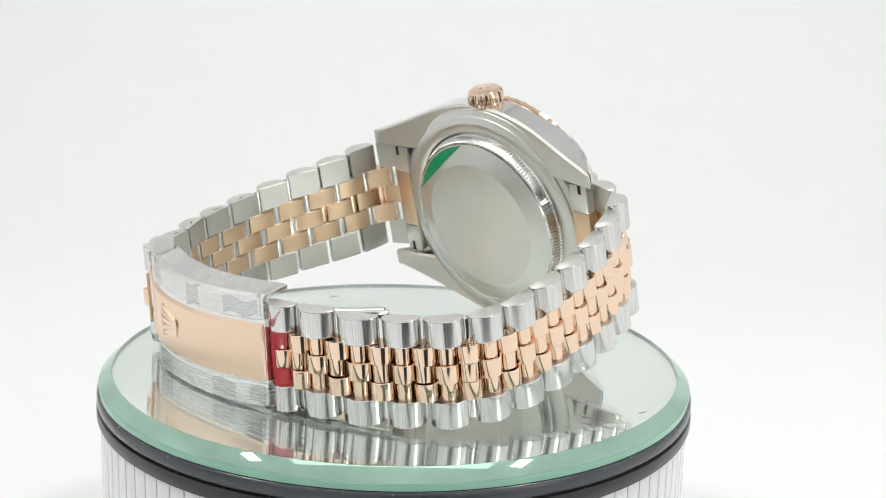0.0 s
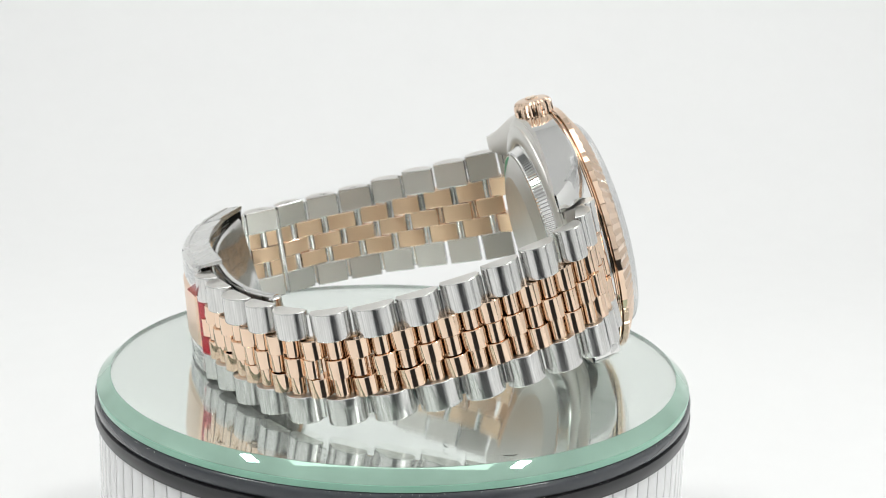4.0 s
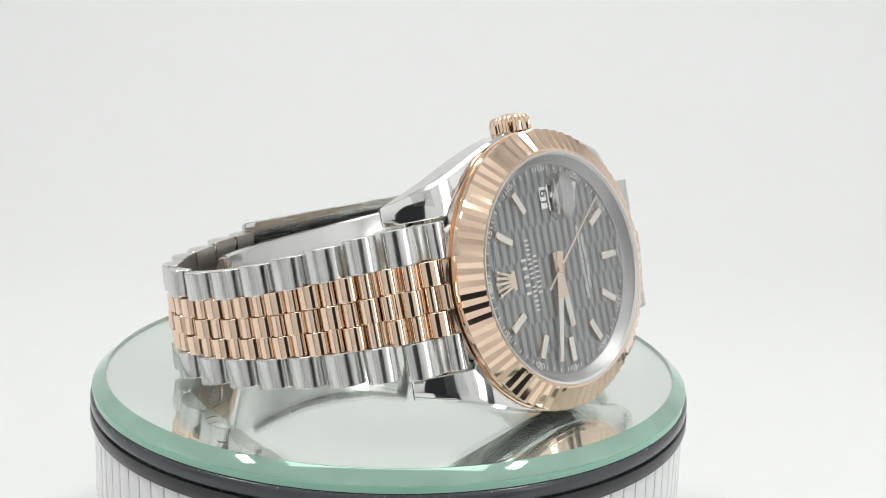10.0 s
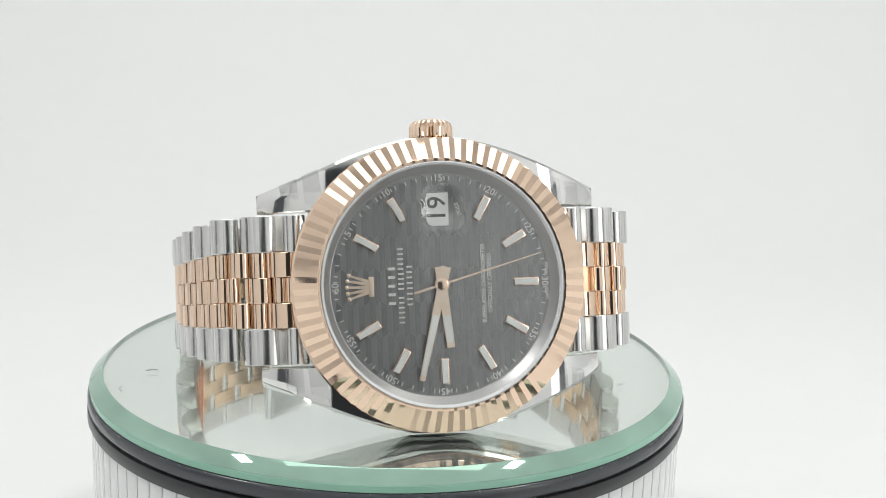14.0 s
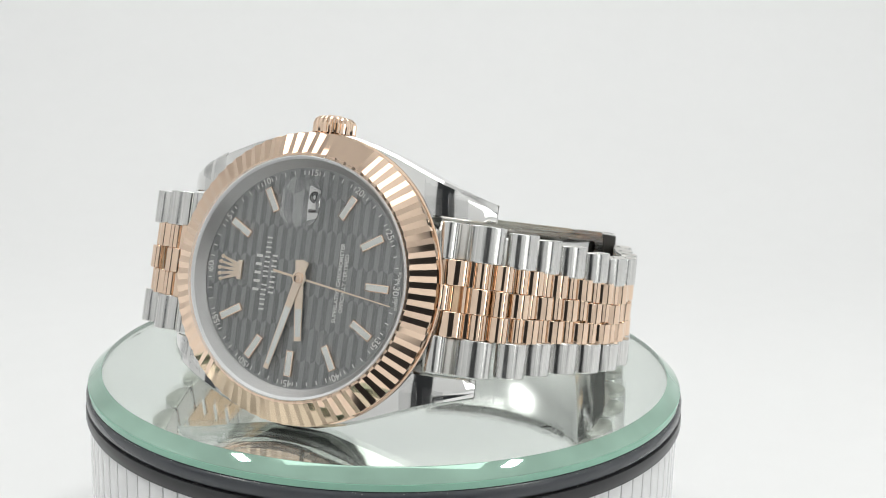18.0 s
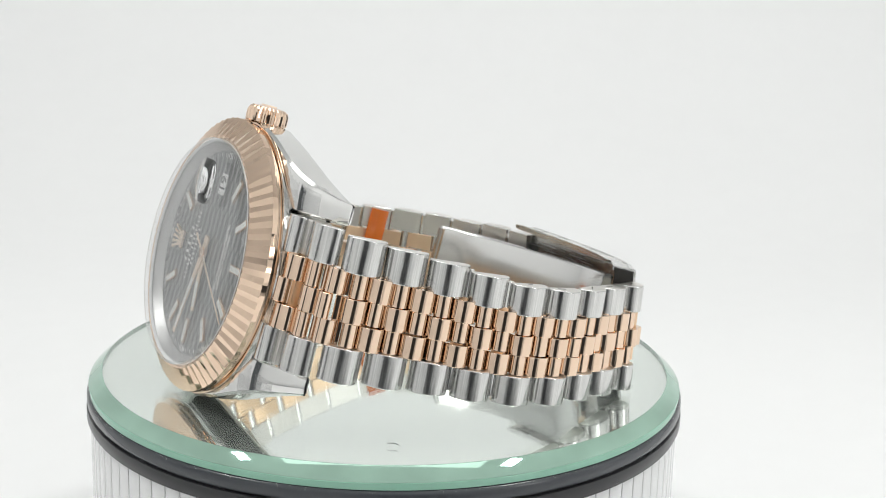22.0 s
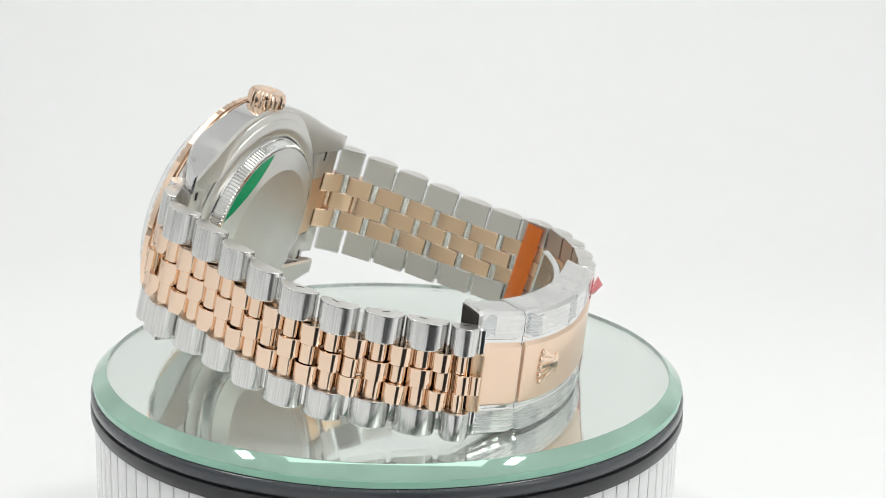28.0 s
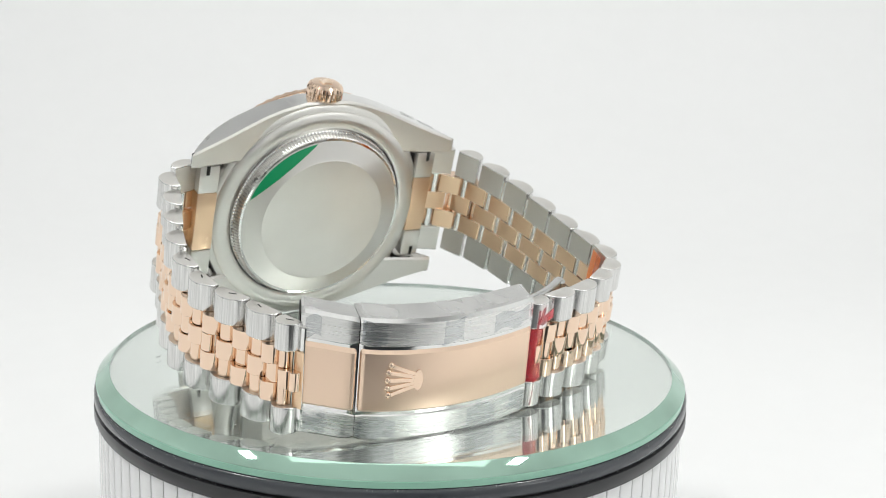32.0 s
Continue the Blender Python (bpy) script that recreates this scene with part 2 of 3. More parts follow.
def build_turntable():
    table = tagged(new("turntable"), "round white turntable with green-edged mirror glass and black ring", "turntable")
    g = GLASS
    glass = disc([(0.001, g), (44.0, g), (44.1, g), (44.1, g - 1.45), (0.001, g - 1.45)], 192, closed=False)
    for f in glass.faces:
        f.material_index = 1 if f.calc_center_median().z < g - 1.44 else 0
    ob = part("mirror_glass", glass, [green_glass, mirror_coat], table, "silvered clear glass disc", 25)
    ob.visible_shadow = False
    part("bevelled_rim", disc([(44.1, g - 0.01), (44.2, g - 0.02), (44.3, g - 0.09), (46.05, g - 1.50), (46.15, g - 1.62), (46.1, g - 1.65), (44.1, g - 1.65)], 192), rim_glass, table, "pale green bevelled glass rim", 25)
    part("glass_edge", disc([(44.1, g - 1.66), (46.15, g - 1.66), (46.2, g - 1.75), (46.15, g - 2.62), (0.5, g - 2.62), (0.5, g - 1.66)], 192), edge_glass, table, "light green ground glass edge", 25)
    band = disc([(40, g - 2.7), (46.0, g - 2.7), (46.3, g - 2.85), (46.5, g - 3.2), (46.5, g - 4.3), (46.3, g - 4.65), (40, g - 4.65)], 192)
    part("grey_band", band, grey_plastic, table, "glossy blue-grey plastic band", 35)
    ring = disc([(40, g - 4.7), (46.1, g - 4.7), (46.1, g - 4.85), (46.55, g - 5.0), (46.6, g - 5.4), (46.6, g - 6.5), (46.4, g - 6.8), (46.4, g - 6.95), (46.1, g - 7.2), (40, g - 7.2)], 192)
    part("rubber_ring", ring, rubber, table, "glossy black grooved rubber ring", 35)
    # pale dust caught under the glass edge
    dust = bmesh.new()
    rnd = random.Random(9)
    for i in range(420):
        a, q, r = rnd.uniform(0, 2 * math.pi), rnd.uniform(0.03, 0.09), 45.95 + rnd.uniform(0, 0.25)
        z = g - 2.66 - rnd.random() ** 2 * 0.35 if i % 4 else g - 4.7 - rnd.random() * 0.2
        x, y = r * math.cos(a), r * math.sin(a)
        v = [dust.verts.new((x + q * u, y + q * w, z + q * h)) for u, w, h in ((1, 0, 0), (-0.5, 0.8, 0), (-0.5, -0.8, 0), (0, 0, 0.9))]
        for f in ((0, 1, 3), (1, 2, 3), (2, 0, 3), (0, 2, 1)):
            dust.faces.new([v[n] for n in f])
    part("dust_line", dust, dust_grey, table, "pale dust caught under the glass edge", 0)
    drum = disc([(30, g - 7.1), (45.2, g - 7.1), (45.2, -39.6), (44.9, -40.0), (30, -40.0)], 160)
    part("drum", drum, dark_gap, table, "dark core between the white ribs", 35)
    n = 100
    w = 2 * math.pi * 45.9 / n - 0.22
    rib = mesh_from(block(-w / 2, w / 2, -0.5, 0.5, -39.9, g - 7.15, 0.12), "rib", [white_gloss], 30)
    for i in range(n):
        a = 360 * i / n
        part("rib", rib, white_gloss, table, at=mm(45.25 * math.sin(radians(a)), -45.25 * math.cos(radians(a)), 0, 0, 0, a))
    # specks and a few hairs on the glass
    rnd = random.Random(4)
    speck = mesh_from(lathe([(0.001, 0), (0.12, 0), (0.10, 0.03), (0.001, 0.04)], 8, closed=False), "speck", [white_ink], 0)
    for i in range(14):
        r, a = 40 * math.sqrt(rnd.random()), rnd.uniform(0, 2 * math.pi)
        part("dust_speck", speck, white_ink, table, at=mm(r * math.cos(a), r * math.sin(a), g + 0.001))
    for x, y, turn, size in ((-36.3, -5.5, 20, 1.1), (-39.3, -13.2, 110, 1.2), (34.5, -13.6, 60, 1.0)):
        arc = loft([[(size * math.cos(a) + 0.05 * math.cos(b), size * 0.7 * math.sin(a), 0.05 + 0.05 * math.sin(b)) for b in (0, 1.57, 3.14, 4.71)] for a in np.linspace(0.3, 2.2, 9)])
        part("hair", arc, dark_gap, table, "short dark hair on the glass", 40, mm(x, y, g, 0, 0, turn))
    return table


turntable = build_turntable()

# ---- wristwatch: x to the crown, y to twelve, z out of the dial ----
watch = tagged(new("wristwatch"), "steel and rose gold wristwatch on its side on mirror glass", "wristwatch")


def build_case():
    case = lathe([(16.3, -1.3), (19.5, -1.7), (19.85, -1.95), (19.9, -5.0), (19.75, -6.0), (19.4, -6.55), (18.75, -6.85), (16.0, -6.9)], 144)
    for f in case.faces:
        f.material_index = 1 if f.calc_center_median().z < -6.2 else 0
    # half width and slope of the lugs along their length
    wide = ((0, 20.0), (4, 19.85), (8, 18.85), (11, 17.85), (14, 16.65), (17, 15.4), (19.4, 14.5), (22, 13.6), (23.75, 13.0))
    fall = ((11, 0), (13, 4), (15, 9), (17, 20), (20.5, 40), (23.75, 50))
    outer, z = [], -1.85
    for y in [0, 4, 8, 11] + [11 + 0.75 * k for k in range(1, 18)]:
        if y > 11:
            z -= 0.75 * math.tan(radians(float(np.interp(y - 0.375, *zip(*fall)))))
        outer.append((y, float(np.interp(y, *zip(*wide))), z))
    for sx in (1, -1):
        for sy in (1, -1):
            secs = []
            for n, (y, xo, zt) in enumerate(outer):
                zb = -6.4 - 2.4 * max(0, (y - 8) / 15.75) ** 1.3
                xi = 10.4
                if n == len(outer) - 1:
                    zt, zb = zt - 0.1, zb + 0.2
                c, cb = 0.4, 0.35
                bow = min(0.12, 0.03 * (xo - xi))
                pts = [(xi, zb + cb), (xi, zt - bow - 0.15), (xi + 0.15, zt - bow), ((xi + xo) / 2, zt), (xo - c, zt - bow), (xo, zt - bow - c), (xo, zb + cb), (xo - cb, zb), (xi + cb, zb)]
                secs.append([(sx * x, sy * y, z) for x, z in pts])
            lug = loft(secs)
            for k, f in enumerate(lug.faces):
                f.material_index = 1 if k < 9 * (len(secs) - 1) and k % 9 in (6, 7, 8) else 0
            part("lug", lug, [steel_polished, steel_satin], watch, "tapering polished steel lug", 32)
    # clear protective film left on the lugs, in two strips
    for sx, sy, (n0, n1) in itertools.product((1, -1), (1, -1), ((9, 13), (13, 17))):
        secs = []
        for y, xo, zt in outer[n0:n1]:
            ends = 0.9 * sx * sy
            bow = min(0.12, 0.03 * (xo - 10.4))
            top = (10.4 + xo) / 2
            pts = [(10.6, zt - bow), (10.6, zt - bow * 0.7 + 0.05), (top, zt + 0.05), (xo - 0.42, zt - bow + 0.05), (xo + 0.05, zt - bow - 0.42), (xo + 0.05, zt - 1.2), (xo, zt - 1.2), (xo, zt - bow - 0.45), (xo - 0.45, zt - bow), (top, zt)]
            secs.append([(sx * x, sy * (y + 0.12 * (x - 13) * ends), z) for x, z in pts])
        part("film_patch", loft(secs), lug_film, watch, "clear protective film on the lug", 20)
    ob = part("case", case, [semi_polished, turned_steel], watch, "polished round steel case", 32)
    part("case_back_rim", lathe([(18.5, -6.7), (18.45, -7.1), (18.2, -7.3), (17.0, -7.42), (16.1, -7.45), (15.8, -7.35), (15.6, -7.2), (15.6, -6.7)], 144), turned_steel, watch, "satin steel back rim", 40)
    part("coin_edge_ring", lathe([(14.1, -7.0), (15.5, -7.0), (15.3, -7.35), (15.2, -7.5), (14.75, -8.75), (14.55, -8.95), (14.2, -9.0)], 640, wave=lambda i, k: ((-0.22 if i % 4 > 1 else 0), (0.12 if i % 4 > 1 else 0)) if k in (3, 4) else (0, 0)), steel_polished, watch, "coin-edged ring of the case back", 10)
    back = lathe([(0.001, -10.0), (10.8, -10.0), (11.0, -9.98), (11.12, -9.93), (11.3, -9.86), (14.1, -9.0), (14.25, -8.95), (14.25, -7.0), (0.001, -7.0)], 180, closed=False)
    for f in back.faces:
        f.material_index = 1 if f.calc_center_median().xy.length > 11.05 else 0
    part("case_back", back, [back_satin, turned_steel], watch, "satin steel case back with a polished sloping rim", 12)
    # green protective sticker, a segment of the sloping ring
    bm = bmesh.new()
    pts = []
    for i in range(25):
        a = radians(18 + 62 * i / 24)
        pts.append((14.0 * math.sin(a), -14.0 * math.cos(a)))
    ring = []
    for x, y in pts:
        r = math.hypot(x, y)
        ring.append(bm.verts.new((x, y, -9.0 - (14.1 - r) * 0.307 - 0.05)))
    mid = []
    chord0, chord1 = Vector((*pts[0], 0)), Vector((*pts[-1], 0))
    for i in range(25):
        p = chord0.lerp(chord1, i / 24)
        r = p.length
        mid.append(bm.verts.new((p.x, p.y, -9.0 - (14.1 - r) * 0.307 - 0.05)))
    for i in range(24):
        bm.faces.new((ring[i], ring[i + 1], mid[i + 1], mid[i]))
    bmesh.ops.remove_doubles(bm, verts=bm.verts[:], dist=0.001)
    part("back_sticker", bm, green_film, watch, "green segment sticker on the case back", 0)


build_case()


def build_bezel():
    n = 72

    def flute(i, k):
        cut = i % 2
        return (0, 0) if not cut or k in (0, 1, 5, 6, 7) else ((-0.10, -0.10), (-0.24, -0.26), (0.10, -0.08))[k - 2]

    prof = [(19.35, -1.25), (19.8, -1.1), (19.87, -0.30), (19.76, -0.12), (16.75, 1.66), (16.42, 1.55), (16.35, -0.6), (19.2, -1.62)]
    part("bezel", lathe(prof, 2 * n, wave=flute), gold_polished, watch, "rose gold fluted bezel", 8)
    part("case_ring", lathe([(19.7, -1.86), (19.95, -1.82), (19.97, -1.68), (19.6, -1.60)], 144), gold_polished, watch, "thin gold base of the bezel")
    # inner reflector ring and crystal
    part("rehaut", lathe([(14.95, 0.02), (15.05, 0.06), (16.25, 1.3), (16.36, 1.32), (16.36, -0.2), (14.95, -0.2)], 180), rehaut_steel, watch, "polished inner ring engraved in steps", 20)
    glass = part("crystal", lathe([(0.001, 2.8), (15.2, 2.8), (15.5, 2.8), (16.0, 2.65), (16.35, 2.35), (16.42, 1.4), (0.001, 1.4)], 144, closed=False), crystal_glass, watch, "clear flat sapphire crystal", 25)
    glass.visible_shadow = False
    part("crystal_gasket", lathe([(15.95, 1.36), (16.34, 1.38), (16.40, 1.62), (16.28, 1.66), (16.1, 1.5)], 144), white_gloss, watch, "thin white gasket round the crystal", 30)
    # date magnifier
    secs = []
    hx, hy, R = 3.2, 3.0, 6.6
    for s, z in ((1.0, 2.805), (1.0, 2.95), (0.93, 0), (0.8, 0), (0.6, 0), (0.4, 0), (0.2, 0), (0.02, 0)):
        ring = []
        for i in range(48):
            a = 2 * math.pi * i / 48
            ca, sa = math.cos(a), math.sin(a)
            k = (abs(ca) ** 3.2 + abs(sa) ** 3.2) ** (-1 / 3.2)
            x, y = hx * s * k * ca, hy * s * k * sa
            zz = z or 2.95 + (math.sqrt(R * R - (x * x + y * y)) - math.sqrt(R * R - 11.0)) * (1 if x * x + y * y < 11.0 else 0)
            ring.append((10.1 + x, y, zz))
        secs.append(ring)
    lens = part("date_magnifier", loft(secs), lens_glass, watch, "domed magnifier over the date", 40)
    lens.visible_shadow = False


build_bezel()


def build_dial():
    bm = bmesh.new()
    W, L, q, R = 1.50, 4.4, 0.28, 15.0
    base = lathe([(0.001, -0.18), (R, -0.18), (R, -0.45), (0.001, -0.45)], 120, bm=bm, closed=False)
    for row in range(-5, 6):
        for col in range(-12, 13):
            cx, cy = row * L, (col + (0.5 if row % 2 else 0)) * W
            h = 0.06
            ridge = [(cx - L / 2 - q, cy, h), (cx + L / 2 + q, cy, h)]
            # facets with s < 0 take the darker copy, shade put into their colour
            for s in (1, -1):
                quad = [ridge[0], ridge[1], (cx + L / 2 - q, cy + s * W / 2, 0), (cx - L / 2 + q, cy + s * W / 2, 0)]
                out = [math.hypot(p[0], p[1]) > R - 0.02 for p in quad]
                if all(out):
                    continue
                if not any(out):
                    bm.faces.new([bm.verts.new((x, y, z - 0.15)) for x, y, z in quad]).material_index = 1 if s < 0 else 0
                    continue
                # trim the facet at the dial's edge in short steps
                m = 10
                for i in range(m):
                    strip = []
                    for f, (a, b) in ((i / m, (0, 1)), ((i + 1) / m, (0, 1)), ((i + 1) / m, (3, 2)), (i / m, (3, 2))):
                        strip.append(tuple(quad[a][k] + f * (quad[b][k] - quad[a][k]) for k in range(3)))
                    far = max(math.hypot(p[0], p[1]) for p in strip)
                    if far < R:
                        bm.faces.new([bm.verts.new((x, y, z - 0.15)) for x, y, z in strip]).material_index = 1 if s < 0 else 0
    dial = part("dial", bm, [dial_grey, dial_shaded], watch, "slate grey dial with a raised fluted pattern", 0)
    # applied markers
    for h in range(1, 12):
        if h == 3:
            continue
        a = -30 * h
        x, y = 11.6 * math.sin(radians(30 * h)), 11.6 * math.cos(radians(30 * h))
        frame_bm = block(-0.56, 0.56, -1.75, 1.75, -0.05, 0.34, 0.07)
        marker = part("hour_marker", frame_bm, gold_polished, dial, "gold baton marker", 30, mm(x, y, 0, 0, 0, a))
        fill = part("marker_fill", block(-0.40, 0.40, -1.60, 1.60, 0.30, 0.36, 0.02), lume, dial, "pale luminous filling", 0, mm(x, y, 0, 0, 0, a))
    # coronet at twelve as a plain fan shape
    bm = bmesh.new()
    for k in range(5):
        a = radians(-34 + 17 * k)
        base_pt, tip = Vector((0.55 * math.sin(a) * 1.5, -0.9, 0)), Vector((2.0 * math.sin(a), 1.35 * math.cos(a) - 0.1, 0))
        d = (tip - base_pt).normalized()
        s = Vector((d.y, -d.x, 0)) * 0.17
        loft([[base_pt + s + Vector((0, 0, z)), tip + s * 0.5 + Vector((0, 0, z)), tip - s * 0.5 + Vector((0, 0, z)), base_pt - s + Vector((0, 0, z))] for z in (-0.05, 0.3)], bm)
        ball = bmesh.new()
        bmesh.ops.create_icosphere(ball, subdivisions=1, radius=0.24)
        me = bpy.data.meshes.new("tmp")
        ball.to_mesh(me)
        ball.free()
        me.transform(Matrix.Translation(tip + Vector((0, 0, 0.15))))
        bm.from_mesh(me)
        bpy.data.meshes.remove(me)
    block(-0.95, 0.95, -1.3, -0.8, -0.05, 0.32, 0.06, bm)
    bmesh.ops.scale(bm, vec=(1.4, 1.4, 1.0), verts=bm.verts[:])
    part("applied_emblem", bm, gold_hand, dial, "small applied gold fan emblem", 30, mm(0, 11.0, 0))
    # minute track and numerals
    tick = mesh_from(block(-0.075, 0.075, -0.28, 0.28, 0.0, 0.04), "minute_tick", [white_ink], 0)
    for i in range(60):
        a = radians(6 * i)
        if i % 5:
            part("minute_tick", tick, white_ink, dial, at=mm(14.25 * math.sin(a), 14.25 * math.cos(a), 0, 0, 0, -6 * i))
        else:
            n = text_mesh(str(i or 60), 1.3, white_ink, "minute_numeral")
            part("minute_numeral", n, white_ink, dial, at=mm(14.25 * math.sin(a), 14.25 * math.cos(a), 0.02, 0, 0, -6 * i))
            for s in (-1, 1):
                b = a + s * radians(2.9 if i in (5, 0) else 3.4)
                part("minute_tick", tick, white_ink, dial, at=mm(14.25 * math.sin(b), 14.25 * math.cos(b), 0, 0, 0, -6 * i))
    # plain upright bars stand for the maker's lines, one a letter
    for y, h, pitch, words in ((6.75, 0.95, 1.15, (5,)), (5.5, 0.78, 0.66, (6, 9)), (4.35, 0.78, 0.72, (8,))):
        x = -pitch * (sum(words) + 0.8 * (len(words) - 1)) / 2
        for count in words:
            for k in range(count):
                w = pitch * 0.17
                part("printed_bar", block(x + pitch / 2 - w, x + pitch / 2 + w, y - h / 2, y + h / 2, 0.0, 0.05), white_ink, dial, smooth=0)
                x += pitch
            x += 0.8 * pitch
    for y, body in ((-5.75, "SUPERLATIVE CHRONOMETER"), (-6.6, "OFFICIALLY CERTIFIED")):
        me = text_mesh(body, 0.78, white_ink, "dial_text")
        part("dial_text", me, white_ink, dial, at=mm(0, y, 0.02))
    for x, body, turn in ((-1.75, "SWISS", 7), (1.75, "MADE", -7)):
        part("dial_text", text_mesh(body, 0.6, white_ink, "dial_text"), white_ink, dial, at=mm(x, -14.55, 0.02, 0, 0, turn))
    # date window
    part("date_window", block(8.6, 11.65, -1.02, 1.02, 0.0, 0.06, 0.0), date_white, dial, "white date window", 0)
    part("date_numeral", text_mesh("19", 2.4, black_ink, "date_numeral"), black_ink, dial, at=mm(10.15, 0, 0.07))
    return dial


build_dial()


def hand(name, length, tail, w0, w1, z, label, lume_from=0.0, lume_to=0.0):
    bm = loft([[(-w0 / 2, -tail, zz), (w0 / 2, -tail, zz), (w1 / 2, length, zz), (-w1 / 2, length, zz)] for zz in (0, 0.14)])
    if not name.startswith("second"):
        loft([[(1.0 * math.cos(a), 1.0 * math.sin(a), zz) for a in np.linspace(0, 2 * math.pi, 25)[:-1]] for zz in (0.0, 0.16)], bm)
    ob = part(name, bm, gold_hand, watch, label, 20, mm(0, 0, z))
    if lume_to:
        wa = w0 + (w1 - w0) * lume_from / length - 0.3
        wb = w0 + (w1 - w0) * lume_to / length - 0.3
        fill = loft([[(-wa / 2, lume_from, zz), (wa / 2, lume_from, zz), (wb / 2, lume_to, zz), (-wb / 2, lume_to, zz)] for zz in (0.10, 0.16)])
        part("hand_fill", fill, lume, ob, "pale luminous strip", 0)
    return ob


hour_hand = hand("hour_hand", 8.5, 2.4, 1.35, 1.05, 0.28, "gold baton hour hand", 4.2, 7.9)
minute_hand = hand("minute_hand", 13.1, 2.4, 1.35, 0.75, 0.46, "gold baton minute hand", 4.2, 12.4)
second_hand = hand("second_hand", 14.2, 4.0, 0.34, 0.14, 0.64, "thin gold seconds hand")
part("second_hub", lathe([(0.001, 0.62), (0.75, 0.62), (0.75, 0.82), (0.55, 0.88), (0.001, 0.88)], 32, closed=False), gold_polished, watch, "round gold hub at the dial centre")


def build_crown():
    prof = [(0.001, 0), (2.2, 0), (2.75, 0.25), (3.0, 0.45), (3.0, 1.75), (2.8, 2.3), (2.35, 2.65), (1.6, 2.8), (0.001, 2.8)]
    bm = lathe(prof, 96, wave=lambda i, k: ((-0.20 if i % 4 in (0, 1) else 0.0) if k in (3, 4, 5) else 0, 0), closed=False)
    turn = mm(19.65, 0, -3.95, 0, 90, 0)
    crown = part("crown", bm, gold_polished, watch, "fluted rose gold winding crown", 18, turn)
    fan = bmesh.new()
    for k in range(5):
        a = radians(-40 + 20 * k)
        p0, p1 = Vector((0.5 * math.sin(a), -0.6, 0)), Vector((1.3 * math.sin(a), 1.0 * math.cos(a), 0))
        d = (p1 - p0).normalized()
        w = Vector((d.y, -d.x, 0)) * 0.13
        loft([[p0 + w + Vector((0, 0, z)), p1 + w + Vector((0, 0, z)), p1 - w + Vector((0, 0, z)), p0 - w + Vector((0, 0, z))] for z in (2.75, 2.98)], fan)
    block(-0.75, 0.75, -0.95, -0.55, 2.75, 2.98, 0.05, fan)
    part("crown_emblem", fan, gold_hand, crown, "small raised fan emblem", 30)
    part("crown_tube", lathe([(1.9, -1.2), (2.0, 0.1), (0.001, 0.1), (0.001, -1.2)], 32, closed=False), steel_polished, watch, "steel crown tube", 30, turn)


build_crown()

# ---- bracelet ----
# inner hinge line (y, z) and top edge x, from the case to the clasp
SIDE12 = [(20.8, -5.4), (26.2, -6.9), (28.6, -11.2), (30.4, -16.8), (31.5, -22.5), (32.1, -28.5), (32.4, -34.6), (32.3, -40.6), (31.1, -45.9), (26.9, -49.7), (22.4, -52.9), (16.6, -55.4), (11.0, -57.2), (6.2, -58.2)]
TOP12 = [10.0, 9.85, 9.35, 8.9, 8.5, 8.4, 8.6, 9.35, 10.1, 10.8, 11.25, 11.95, 12.2]
SIDE6 = [(-20.8, -5.4), (-26.0, -7.1), (-26.9, -12.8), (-28.7, -18.4), (-30.6, -24.0), (-32.1, -29.5), (-32.4, -35.5), (-31.8, -41.4), (-29.2, -46.5), (-27.2, -52.0), (-25.9, -55.9)]
TOP6 = [10.0, 9.7, 9.5, 9.3, 8.95, 8.75, 9.1, 9.8, 10.45, 11.2]
LEAN12 = [0, 0, 0, 0, 0.01, 0.02, 0.04, 0.07, 0.11, 0.14, 0.15, 0.16, 0.18, 0.20]
LEAN6 = [0, 0.03, 0.05, 0.08, 0.09, 0.11, 0.12, 0.12, 0.14, 0.18, 0.20]
HALF = [10.0, 9.65, 9.3, 8.95, 8.6, 8.3, 8.1, 8.0, 7.95, 7.9, 7.9, 7.9, 7.9]


def link_mesh(length, width, height, mats, name, cut=0.2, full=1.92):
    """A D-shaped link: flat inside with rounded inner edges, domed outside, with softened ends. x across, y along, z outwards."""
    prof = []
    n = 16
    for i in range(n + 1):
        a = math.pi * i / n
        u = math.copysign(abs(math.cos(a)) ** (2 / full), math.cos(a)) * length / 2
        v = math.sin(a) ** (2 / full) * (height - 0.55) + 0.55
        prof.append((u, v))
    prof += [(-length / 2 + cut * 0.8, 0.2), (-length / 2 + cut, 0.0), (length / 2 - cut, 0.0), (length / 2 - cut * 0.8, 0.2)]
    secs = []
    for x, s in ((-width / 2, 0.955), (-width / 2 + 0.05, 0.985), (-width / 2 + 0.12, 1.0), (-width / 2 + 0.18, 1.0), (width / 2 - 0.18, 1.0), (width / 2 - 0.12, 1.0), (width / 2 - 0.05, 0.985), (width / 2, 0.955)):
        secs.append([(x, u * s, 0.45 * height + (v - 0.45 * height) * s) for u, v in prof])
    bm = loft(secs)
    for f in bm.faces:
        c = f.calc_center_median()
        if (c.z < 0.08 and abs(c.x) < width / 2 - 0.2) or abs(c.x) > width / 2 - 0.001:
            f.material_index = 1
    return mesh_from(bm, name, mats, 35)


